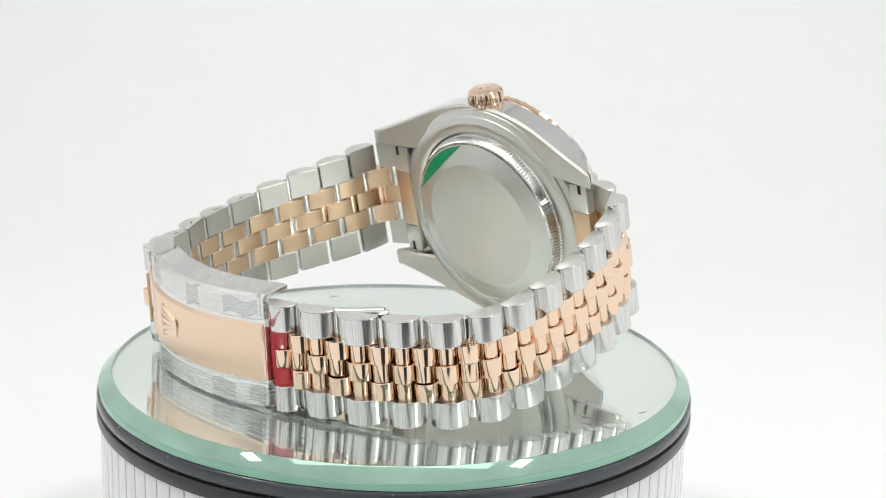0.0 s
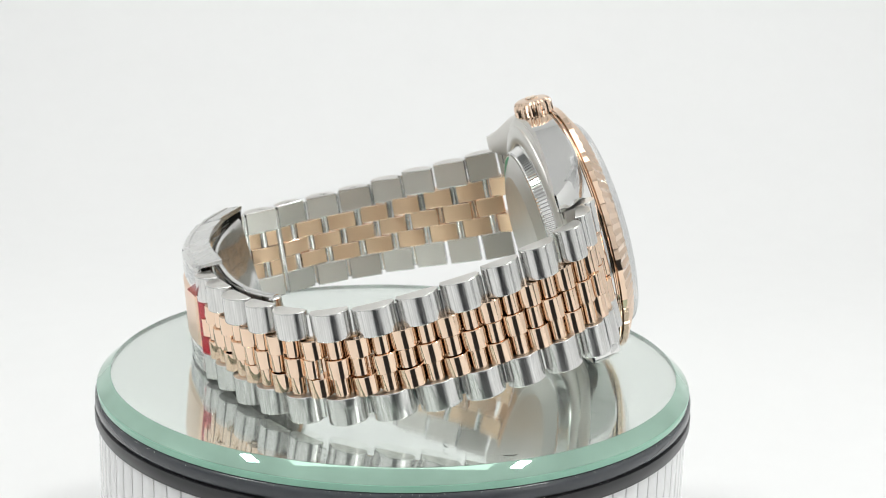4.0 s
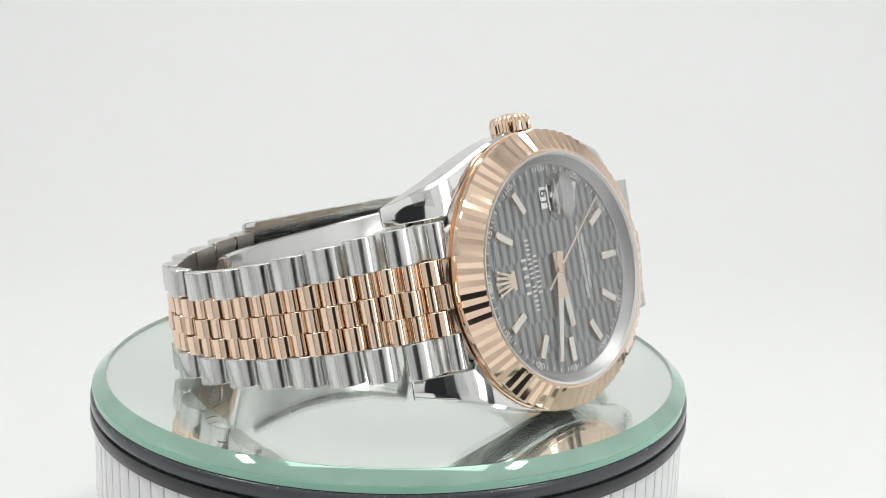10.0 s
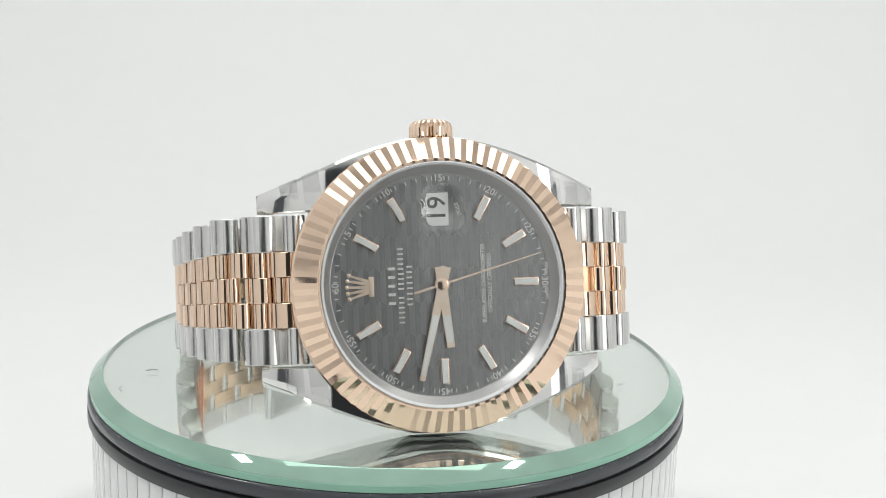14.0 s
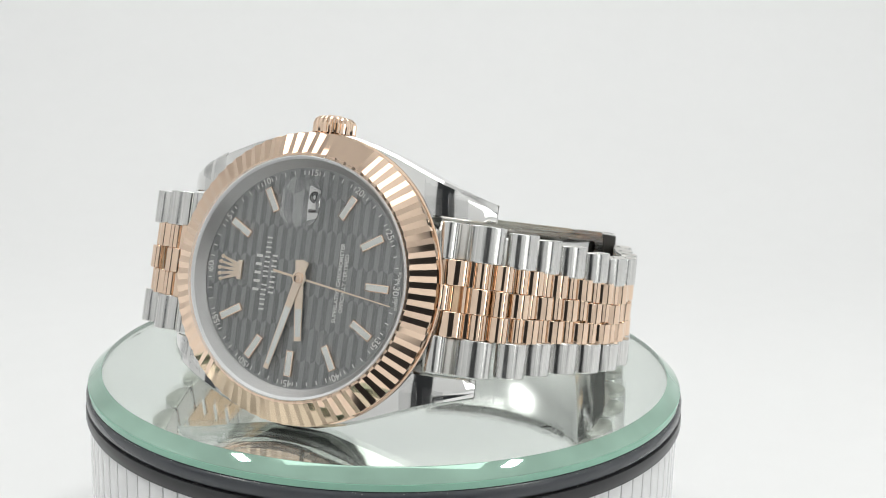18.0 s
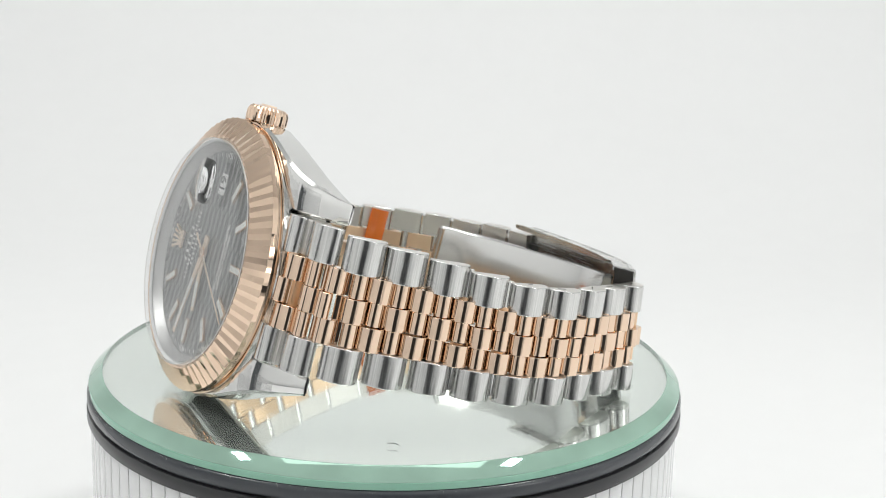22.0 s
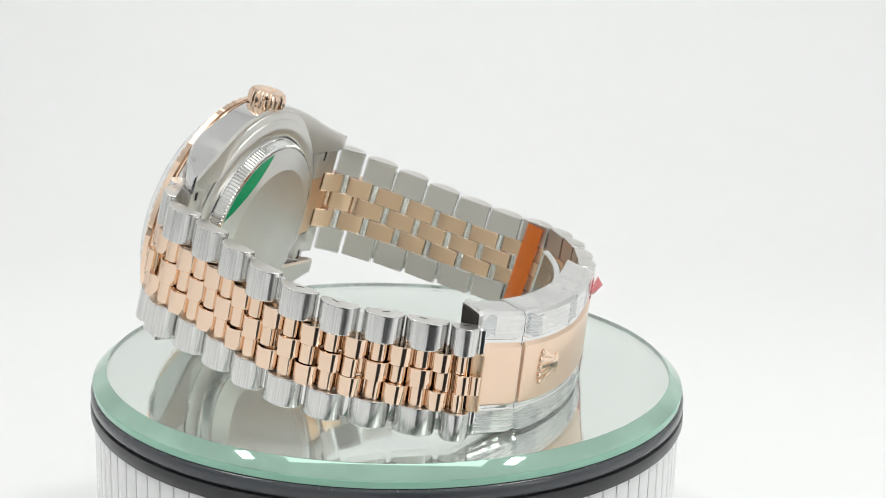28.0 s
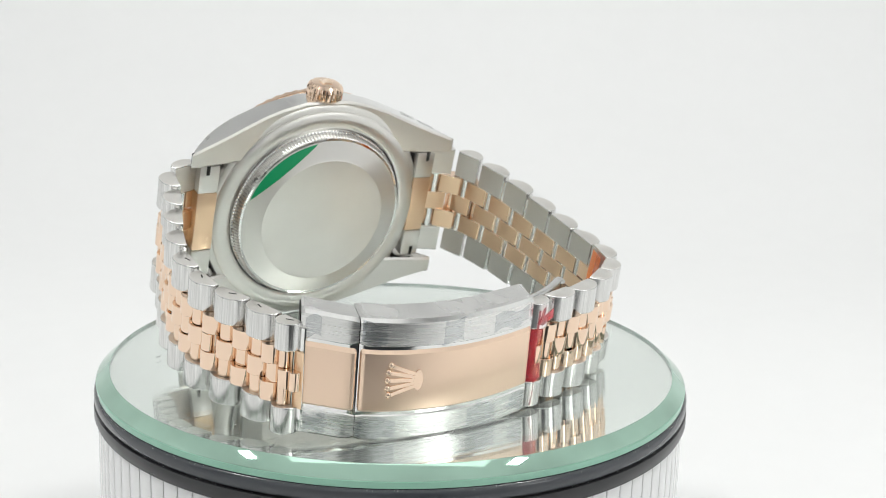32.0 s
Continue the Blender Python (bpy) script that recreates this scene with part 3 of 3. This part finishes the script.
def gold_link_mesh(length, foot, width, height, mats):
    """A polished centre link: a high rounded back on a longer flat foot. x across, y along, z outwards."""
    h, f = length / 2, foot / 2
    prof = [(f, 0.34), (f - 0.1, 0.52), (h + 0.02, 0.6)]
    for i in range(19):
        a = math.pi * i / 18
        prof.append((math.cos(a) * h, 0.7 + (height - 0.7) * math.sin(a)))
    prof += [(-h - 0.02, 0.6), (0.1 - f, 0.52), (-f, 0.34), (0.12 - f, 0.06), (0.3 - f, 0.0), (f - 0.3, 0.0), (f - 0.12, 0.06)]
    secs = []
    for x, k in ((-width / 2, 0.965), (-width / 2 + 0.06, 1.0), (-width / 2 + 0.1, 1.0), (width / 2 - 0.1, 1.0), (width / 2 - 0.06, 1.0), (width / 2, 0.965)):
        secs.append([(x, u * k, 0.45 * height + (v - 0.45 * height) * k) for u, v in prof])
    bm = loft(secs)
    for face in bm.faces:
        c = face.calc_center_median()
        if c.z < 0.04 and abs(c.x) < width / 2 - 0.12:
            face.material_index = 1
    return mesh_from(bm, "gold_link", mats, 35)


def barrel_mesh(radius, width, mat):
    """The lower round joint between two centre links."""
    secs = []
    for x, k in ((-width / 2, 0.93), (-width / 2 + 0.06, 1.0), (-width / 2 + 0.1, 1.0), (width / 2 - 0.1, 1.0), (width / 2 - 0.06, 1.0), (width / 2, 0.93)):
        secs.append([(x, radius * k * math.cos(a), 1.3 + 0.85 * k * math.sin(a)) for a in np.linspace(0, 2 * math.pi, 21)[:-1]])
    return mesh_from(loft(secs), "joint_barrel", [mat], 35)


def frame_at(p, q, x, lean=0.0):
    """A pose whose y runs from p to q, x across the bracelet (leaning by the twist of the bracelet) and z outwards, midway between the two."""
    a, b = Vector((x, *p)), Vector((x, *q))
    across = Vector((1, 0, lean)).normalized()
    out = across.cross(b - a).normalized()
    mid = (a + b) / 2
    if out.dot(mid - Vector((x, 0, -28))) < 0:
        out = -out
    along = out.cross(across).normalized()
    m = Matrix((across, along, out)).transposed().to_4x4()
    m.translation = mid * MM
    return m


BACK, BARREL = 0.62, 0.37  # shares of the pitch that a gold link's back and the barrel beside it take


def build_bracelet():
    rows = []
    for side, tops, leans in ((SIDE12, TOP12, LEAN12), (SIDE6, TOP6, LEAN6)):
        # hinge points on the centre line of the twisted bracelet
        mids = [(y, z - leans[i] * HALF[min(i, len(HALF) - 1)]) for i, (y, z) in enumerate(side)]
        for i, top in enumerate(tops):
            rows.append((side, i, mids, top, HALF[i], (leans[i] + leans[i + 1]) / 2))
    bracelet = watch
    cache = {}

    def piece(name, length, width, height, mats):
        key = (name, round(length, 1), round(width, 1), round(height, 1))
        if key not in cache:
            if name == "gold_link":
                cache[key] = gold_link_mesh(length * BACK, length - 1.0, width, height, mats)
            elif name == "joint_barrel":
                cache[key] = barrel_mesh(length / 2, width, mats[0])
            else:
                cache[key] = link_mesh(length, width, height, mats, name)
        return cache[key]

    steel, gold = [steel_brushed, steel_satin], [gold_polished, gold_satin]
    for side, i, mids, top, hw, lean in rows:
        p, q = mids[i], mids[i + 1]
        pitch = (Vector(q) - Vector(p)).length
        centre = top - hw
        edge, third = hw * 0.49, hw * 0.51 * 2 / 3
        m = frame_at(p, q, centre, lean)
        for along_y in (0, -pitch / 2) if i > 2 else (0,):
            pin = loft([[(x, along_y + 0.6 * math.cos(a), 0.38 + 0.32 * math.sin(a)) for a in np.linspace(0, 2 * math.pi, 13)[:-1]] for x in (-hw + 0.6, hw - 0.6)])
            ob = part("link_pin", pin, steel_polished, bracelet, "bright steel joint pin")
            ob.matrix_basis = m
        for x, along_y in ((0, -pitch / 2), (third, 0), (-third, 0)):
            ob = part("joint_barrel", piece("joint_barrel", pitch * BARREL, third - 0.03, 2.0, [gold_polished]), None, bracelet)
            ob.matrix_basis = m @ mm(x, along_y, 0)
        # hidden tubes added to keep light from showing through the joints
        for along_y in (0, -pitch / 2):
            tube = loft([[(x, along_y + 0.9 * math.cos(a), 0.75 + 0.2 * math.sin(a)) for a in np.linspace(0, 2 * math.pi, 13)[:-1]] for x in (-hw * 0.505, hw * 0.505)])
            part("seam_filler", tube, gold_satin, bracelet).matrix_basis = m
        for s in (1, -1):
            ob = part("steel_link", piece("steel_link", pitch - 0.35, edge - 0.03, 2.3 if i == 0 else 2.85, steel), None, bracelet)
            ob.matrix_basis = m @ mm(s * (hw - edge / 2), 0, 0)
        if side is SIDE6 and i in (5, 6, 7, 8, 9):
            # flush dark block; the slot's inner shade is put into its colour
            ob = part("screw_slot", block(hw - 0.06, hw + 0.012, -0.55, 0.55, 0.85, 1.05), dark_gap, bracelet, smooth=0)
            ob.matrix_basis = m @ mm(0, 0.3, 0, 25 if i % 2 else -20, 0, 0)
        ob = part("gold_link", piece("gold_link", pitch, third - 0.03, 2.2 if i == 0 else 2.6, gold), None, bracelet)
        last = side is SIDE6 and i == len(side) - 2
        ob.matrix_basis = m @ mm(0, -0.5 if last else 0, 0)
        # staggered pair, half a link further on
        if i + 2 < len(side):
            r = mids[i + 2]
            a, b = (Vector(p) + Vector(q)) / 2, (Vector(q) + Vector(r)) / 2
            tops = TOP12 if side is SIDE12 else TOP6
            nxt = tops[min(i + 1, len(tops) - 1)] - HALF[min(i + 1, len(HALF) - 1)]
            m2 = frame_at(tuple(a), tuple(b), (centre + nxt) / 2, lean)
            bow = Matrix.Translation(m2.to_3x3().col[2] * (0.001 * 0.25 * ((Vector(q) - (a + b) / 2).length)))
            gap = (b - a).length
            for s in (1, -1):
                ob = part("gold_link", piece("gold_link", gap, third - 0.03, 2.4 if i == 0 else 2.6, gold), None, bracelet)
                ob.matrix_basis = bow @ m2 @ mm(s * third, 0, 0)
    # end pieces between the lugs
    for s in (1, -1):
        p, q = (s * 17.3, -3.9), (s * 20.9, -4.6)
        m = frame_at(p, q, 0)
        for k in (1, -1):
            ob = part("end_link", piece("steel_link", 3.1, 4.9, 2.2, steel), None, bracelet)
            ob.matrix_basis = m @ mm(k * 7.5, 0, 0)
            ob = part("gold_link", piece("gold_link", 7.0, 3.32, 2.2, gold), None, bracelet)
            ob.matrix_basis = frame_at((s * 17.3, -3.9), (s * 23.2, -5.4), 0) @ mm(k * 3.4, 0, 0)
        ob = part("gold_link", piece("gold_link", 4.4, 3.32, 2.2, gold), None, bracelet)
        ob.matrix_basis = m
        y0, y1 = sorted((s * 18.2, s * 21.6))
        for x0, x1, mat in ((-9.95, -5.2, steel_satin), (5.2, 9.95, steel_satin), (-5.15, 5.15, gold_satin)):
            part("end_block", block(x0, x1, y0, y1, -7.2, -4.0, 0.2), mat, bracelet)
        # dark blocks on the surface stand for the shaded slot holes
        for k in (1, -1):
            part("spring_bar_slot", block(k * 9.3 - 0.85, k * 9.3 + 0.85, s * 20.2 - 0.3, s * 20.2 + 0.3, -7.24, -7.0), dark_gap, bracelet, smooth=0)
    return bracelet


bracelet = build_bracelet()

CLASP_OUT = [(-26.6, -57.0), (-24.0, -58.7), (-20.0, -61.2), (-14.0, -63.1), (-6.5, -63.9), (0.6, -63.4), (7.0, -62.1)]
CLASP_IN = [(-25.0, -53.2), (-22.2, -55.2), (-19.0, -56.9), (-13.2, -58.9), (-6.3, -59.9), (0.6, -59.4), (7.6, -58.0)]


def along(curve, t):
    """A point at the fraction t of a curve, smoothly."""
    n = len(curve) - 1
    f = min(max(t, 0), 1) * n
    i = min(int(f), n - 1)
    u = f - i
    p = [Vector(curve[min(max(k, 0), n)]) for k in (i - 1, i, i + 1, i + 2)]
    return 0.5 * ((2 * p[1]) + (p[2] - p[0]) * u + (2 * p[0] - 5 * p[1] + 4 * p[2] - p[3]) * u * u + (3 * p[1] - p[0] - 3 * p[2] + p[3]) * u ** 3)


def clasp_bar(t0, t1, f0, f1, lift, depth, edge=0.25, n=24, rag=0.0, roll=0.0):
    """A curved bar of the tapering clasp, between two fractions of its length and of its half width."""
    secs = []
    for i in range(n + 1):
        t = t0 + (t1 - t0) * i / n
        hw, mid = 8.65 - 0.25 * t, 4.55 + 0.75 * t
        x0, x1 = mid + f0 * hw + rag * math.sin(61 * t + 40 * f0), mid + f1 * hw + rag * math.sin(47 * t + 90 * f1)
        o, c = along(CLASP_OUT, t), along(CLASP_IN, t)
        d = (o - c).normalized()
        end = roll - min(i, n - i) * abs(t1 - t0) / n * 42
        sink = roll - math.sqrt(max(0.0, roll * roll - end * end)) if end > 0 else 0.0
        top, low = o + d * (lift - sink), o + d * (lift - depth)
        e = edge if 0 < i < n else edge * 1.6
        inset = 0.0 if 0 < i < n else 0.12
        pts = [(x0 + inset, low), (x0 + inset, top - d * e), (x0 + e, top - d * inset), (x1 - e, top - d * inset), (x1 - inset, top - d * e), (x1 - inset, low)]
        secs.append([(x, v.x, v.y + 0.20 * (x - mid)) for x, v in pts])
    return loft(secs)


def polished_edges(bm):
    """Gives the two bevelled edges of a clasp bar the second material."""
    for k, f in enumerate(bm.faces):
        f.material_index = 1 if len(f.verts) == 4 and k % 6 in (1, 3) else 0
    return bm


def build_clasp():
    clasp = part("clasp_cover", clasp_bar(0.342, 1.0, -0.985, 0.985, -0.15, 0.9), steel_polished, watch, "folding clasp cover of steel with a gold centre", 25)
    for x0, x1 in ((-1.0, -0.53), (0.53, 1.0)):
        part("clasp_side", polished_edges(clasp_bar(0.342, 1.0, x0, x1, 0.0, 1.1, 0.4)), [clasp_brushed, steel_polished], clasp, "brushed steel side of the clasp", 25)
    for x0, x1 in ((-0.985, -0.89), (0.89, 0.985)):
        part("clasp_flank", clasp_bar(0.342, 0.995, x0, x1, -0.5, 3.9, 0.1), clasp_brushed, clasp, "brushed steel flank of the clasp", 25)
    part("clasp_centre", clasp_bar(0.342, 1.0, -0.525, 0.525, 0.25, 1.1, 0.55, n=80, roll=0.8), gold_brushed, clasp, "brushed rose gold centre of the clasp", 25)
    flip = part("safety_catch", clasp_bar(0.045, 0.338, -0.985, 0.985, -0.15, 0.9, n=10), steel_polished, watch, "hinged end piece of the clasp", 25)
    for x0, x1 in ((-1.0, -0.53), (0.53, 1.0)):
        part("catch_side", polished_edges(clasp_bar(0.02, 0.338, x0, x1, 0.0, 1.1, 0.4, n=10)), [clasp_brushed, steel_polished], flip, "brushed steel side of the catch", 25)
    for x0, x1 in ((-0.985, -0.89), (0.89, 0.985)):
        part("catch_flank", clasp_bar(0.021, 0.338, x0, x1, -0.5, 3.2, 0.1, n=10), clasp_brushed, flip, "brushed steel flank of the catch", 25)
    part("catch_centre", clasp_bar(0.02, 0.338, -0.525, 0.525, 0.32, 1.3, 0.6, n=44, roll=1.0), gold_brushed, flip, "polished rose gold centre of the catch", 25)
    # near-black plate over the end, painting the shade of the hollow catch
    part("catch_shade_plate", clasp_bar(0.006, 0.0195, -0.95, 0.95, -0.4, 3.0, 0.05, n=2), dark_gap, flip, "dark plate painting the shade at the catch's end", 0)
    # leftover strips of clear protective film
    for t0, t1, f0, f1 in ((0.35, 0.45, 0.60, 0.95), (0.62, 0.70, 0.58, 0.97), (0.80, 0.985, 0.62, 0.9), (0.345, 0.50, -0.96, -0.62), (0.72, 0.86, -0.97, -0.60), (0.9, 0.985, -0.9, -0.62), (0.05, 0.17, 0.62, 0.93), (0.06, 0.22, -0.93, -0.64)):
        part("film_patch", clasp_bar(t0, t1, f0, f1, 0.03, 0.05, 0.01, n=9, rag=0.35), film_clear, clasp, "clear protective film", 0)
    # raised fan emblem on the cover
    o = along(CLASP_OUT, 0.49)
    o2 = along(CLASP_OUT, 0.53)
    ax = Vector((0, *(o2 - o))).normalized()
    side = Vector((-1, 0, -0.20))
    side = (side - ax * side.dot(ax)).normalized()
    up = side.cross(ax)
    m = Matrix((side, ax, up)).transposed().to_4x4()
    m.translation = (Vector((5.2, o.x, o.y + 0.1)) + up * 0.25) * MM
    bm = bmesh.new()
    for k in range(5):
        a = radians(-38 + 19 * k)
        b0, tip = Vector((1.1 * math.sin(a), 2.2, 0)), Vector((3.0 * math.sin(a), -1.6 * math.cos(a), 0))
        d = (tip - b0).normalized()
        s = Vector((d.y, -d.x, 0)) * 0.22
        loft([[b0 + s + Vector((0, 0, z)), tip + s + Vector((0, 0, z)), tip - s + Vector((0, 0, z)), b0 - s + Vector((0, 0, z))] for z in (-0.1, 0.28)], bm)
        ball = bmesh.new()
        bmesh.ops.create_icosphere(ball, subdivisions=2, radius=0.42)
        me = bpy.data.meshes.new("tmp")
        ball.to_mesh(me)
        ball.free()
        me.transform(Matrix.Translation(tip + Vector((0, 0, 0.05))))
        bm.from_mesh(me)
        bpy.data.meshes.remove(me)
    loft([[(1.3 * math.cos(a), 2.5 + 0.6 * math.sin(a), z) for a in np.linspace(0, 2 * math.pi, 25)[:-1]] for z in (-0.1, 0.3)], bm)
    bmesh.ops.scale(bm, vec=(1.15, 1.05, 0.6), verts=bm.verts[:])
    emblem = part("clasp_emblem", bm, gold_polished, clasp, "raised rose gold fan emblem", 30)
    emblem.matrix_basis = m
    # folding blade inside the curve
    path = [(19.5, -49.8), (14.5, -53.0), (8.0, -55.4), (0.0, -57.0), (-8.0, -57.9), (-15.0, -57.0), (-20.5, -55.0), (-23.0, -53.4)]
    secs = []
    for k in range(33):
        p, q = along(path, k / 32), along(path, min(1, k / 32 + 0.01) if k < 32 else 1)
        b = along(path, max(0, k / 32 - 0.01))
        d = (q - b).normalized()
        nrm = Vector((-d.y, d.x))
        nrm = nrm if nrm.y > 0 else -nrm
        xc = 2.5 + 1.9 * k / 32
        edge = []
        for sx in (-1, 1):
            arc = [(xc + sx * (6.6 + 0.5 * math.cos(b)), *(p + nrm * 0.65 * math.sin(b))) for b in np.linspace(-1.57, 1.57, 7)]
            edge += arc if sx < 0 else arc[::-1]
        secs.append(edge)
    part("folding_blade", loft(secs), semi_polished, watch, "curved polished steel folding blade", 40)
    hinge = loft([[(x, 19.4 + r * math.cos(a), -50.0 + r * math.sin(a)) for a in np.linspace(0, 2 * math.pi, 17)[:-1]] for x, r in ((-5.3, 0.7), (-5.1, 0.95), (9.1, 0.95), (9.3, 0.7))])
    part("blade_hinge", hinge, steel_polished, watch, "steel hinge tube of the blade", 40)


build_clasp()


def film_band(name, curve, x0, x1, thick, mat, label):
    secs = []
    for k, p in enumerate(curve):
        a, b = Vector(curve[max(0, k - 1)]), Vector(curve[min(len(curve) - 1, k + 1)])
        d = (b - a).normalized()
        n = Vector((-d.y, d.x)) * thick
        lo, hi = Vector(p), Vector(p) + n
        secs.append([(x0, *lo), (x1, *lo), (x1, *hi), (x0, *hi)])
    return part(name, loft(secs), mat, watch, label, 0)


def red_tape():
    """A strip across the clasp's end, leaning with it, one corner folded up."""
    bm = bmesh.new()
    secs = []
    for k in range(9):
        u = k / 8
        x = -2.7 + 14.3 * u
        z = -62.5 + 2.7 * u
        w = 3.0 + 0.25 * math.sin(9 * u)
        y = 7.15 + 0.1 * math.sin(7 * u)
        secs.append([(x, y, z - 0.05), (x, y + w * 0.4, z - 0.95), (x, y + w, z + 0.45), (x, y + w, z + 0.53), (x, y + w * 0.4, z - 0.87), (x, y, z + 0.03)])
    loft(secs, bm)
    tip = [(9.6, 8.0, -60.9), (11.9, 10.5, -60.8), (11.2, 9.7, -62.1), (9.5, 8.8, -61.4)]
    loft([tip, [(x, y + 0.05, z + 0.05) for x, y, z in tip]], bm)
    part("red_tape", bm, red_film, watch, "translucent red plastic tape at the clasp's end", 0)


red_tape()
film_band("orange_tape", [(31.5, -42.0), (31.2, -43.5), (30.7, -45.1)], -5.6, 8.9, 0.06, orange_film, "translucent orange tape inside the bracelet")


def motions():
    turn = [(0.0, 131.3), (2.0, 113.1), (3.5, 99.5), (5.5, 81.6), (8.0, 59.3), (10.0, 41.6), (12.0, 23.8), (14.5, 1.6), (16.5, -15.9), (19.0, -38.5), (21.0, -56.3), (23.0, -73.7), (25.5, -95.4), (27.5, -113.4), (30.0, -135.9), (32.0, -153.9)]
    rest = Matrix(((-0.03758, -0.99556, 0.08634, 0.00443), (0.27317, -0.09335, -0.95743, -0.03093), (0.96123, -0.01239, 0.27546, 0.02089), (0, 0, 0, 1)))
    walk(watch, [(t, Matrix.Rotation(radians(a), 4, "Z") @ rest) for t, a in turn])
    walk(turntable, [(t, Matrix.Translation((0.00005 + 0.00078 * math.cos(radians(a - 131)), 0.00078 * math.sin(radians(a - 131)), 0)) @ Matrix.Rotation(radians(a), 4, "Z")) for t, a in turn])
    walk(second_hand, [(t, mm(0, 0, 0.64, 0, 0, -(80.4 + 6 * t))) for t in (0.0, 8.0, 16.0, 24.0, 32.0)])
    walk(minute_hand, [(t, mm(0, 0, 0.46, 0, 0, -(282.7 + 0.1 * t))) for t in (0.0, 16.0, 32.0)])
    walk(hour_hand, [(t, mm(0, 0, 0.28, 0, 0, -(263.6 + 0.0083 * t))) for t in (0.0, 32.0)])


motions()
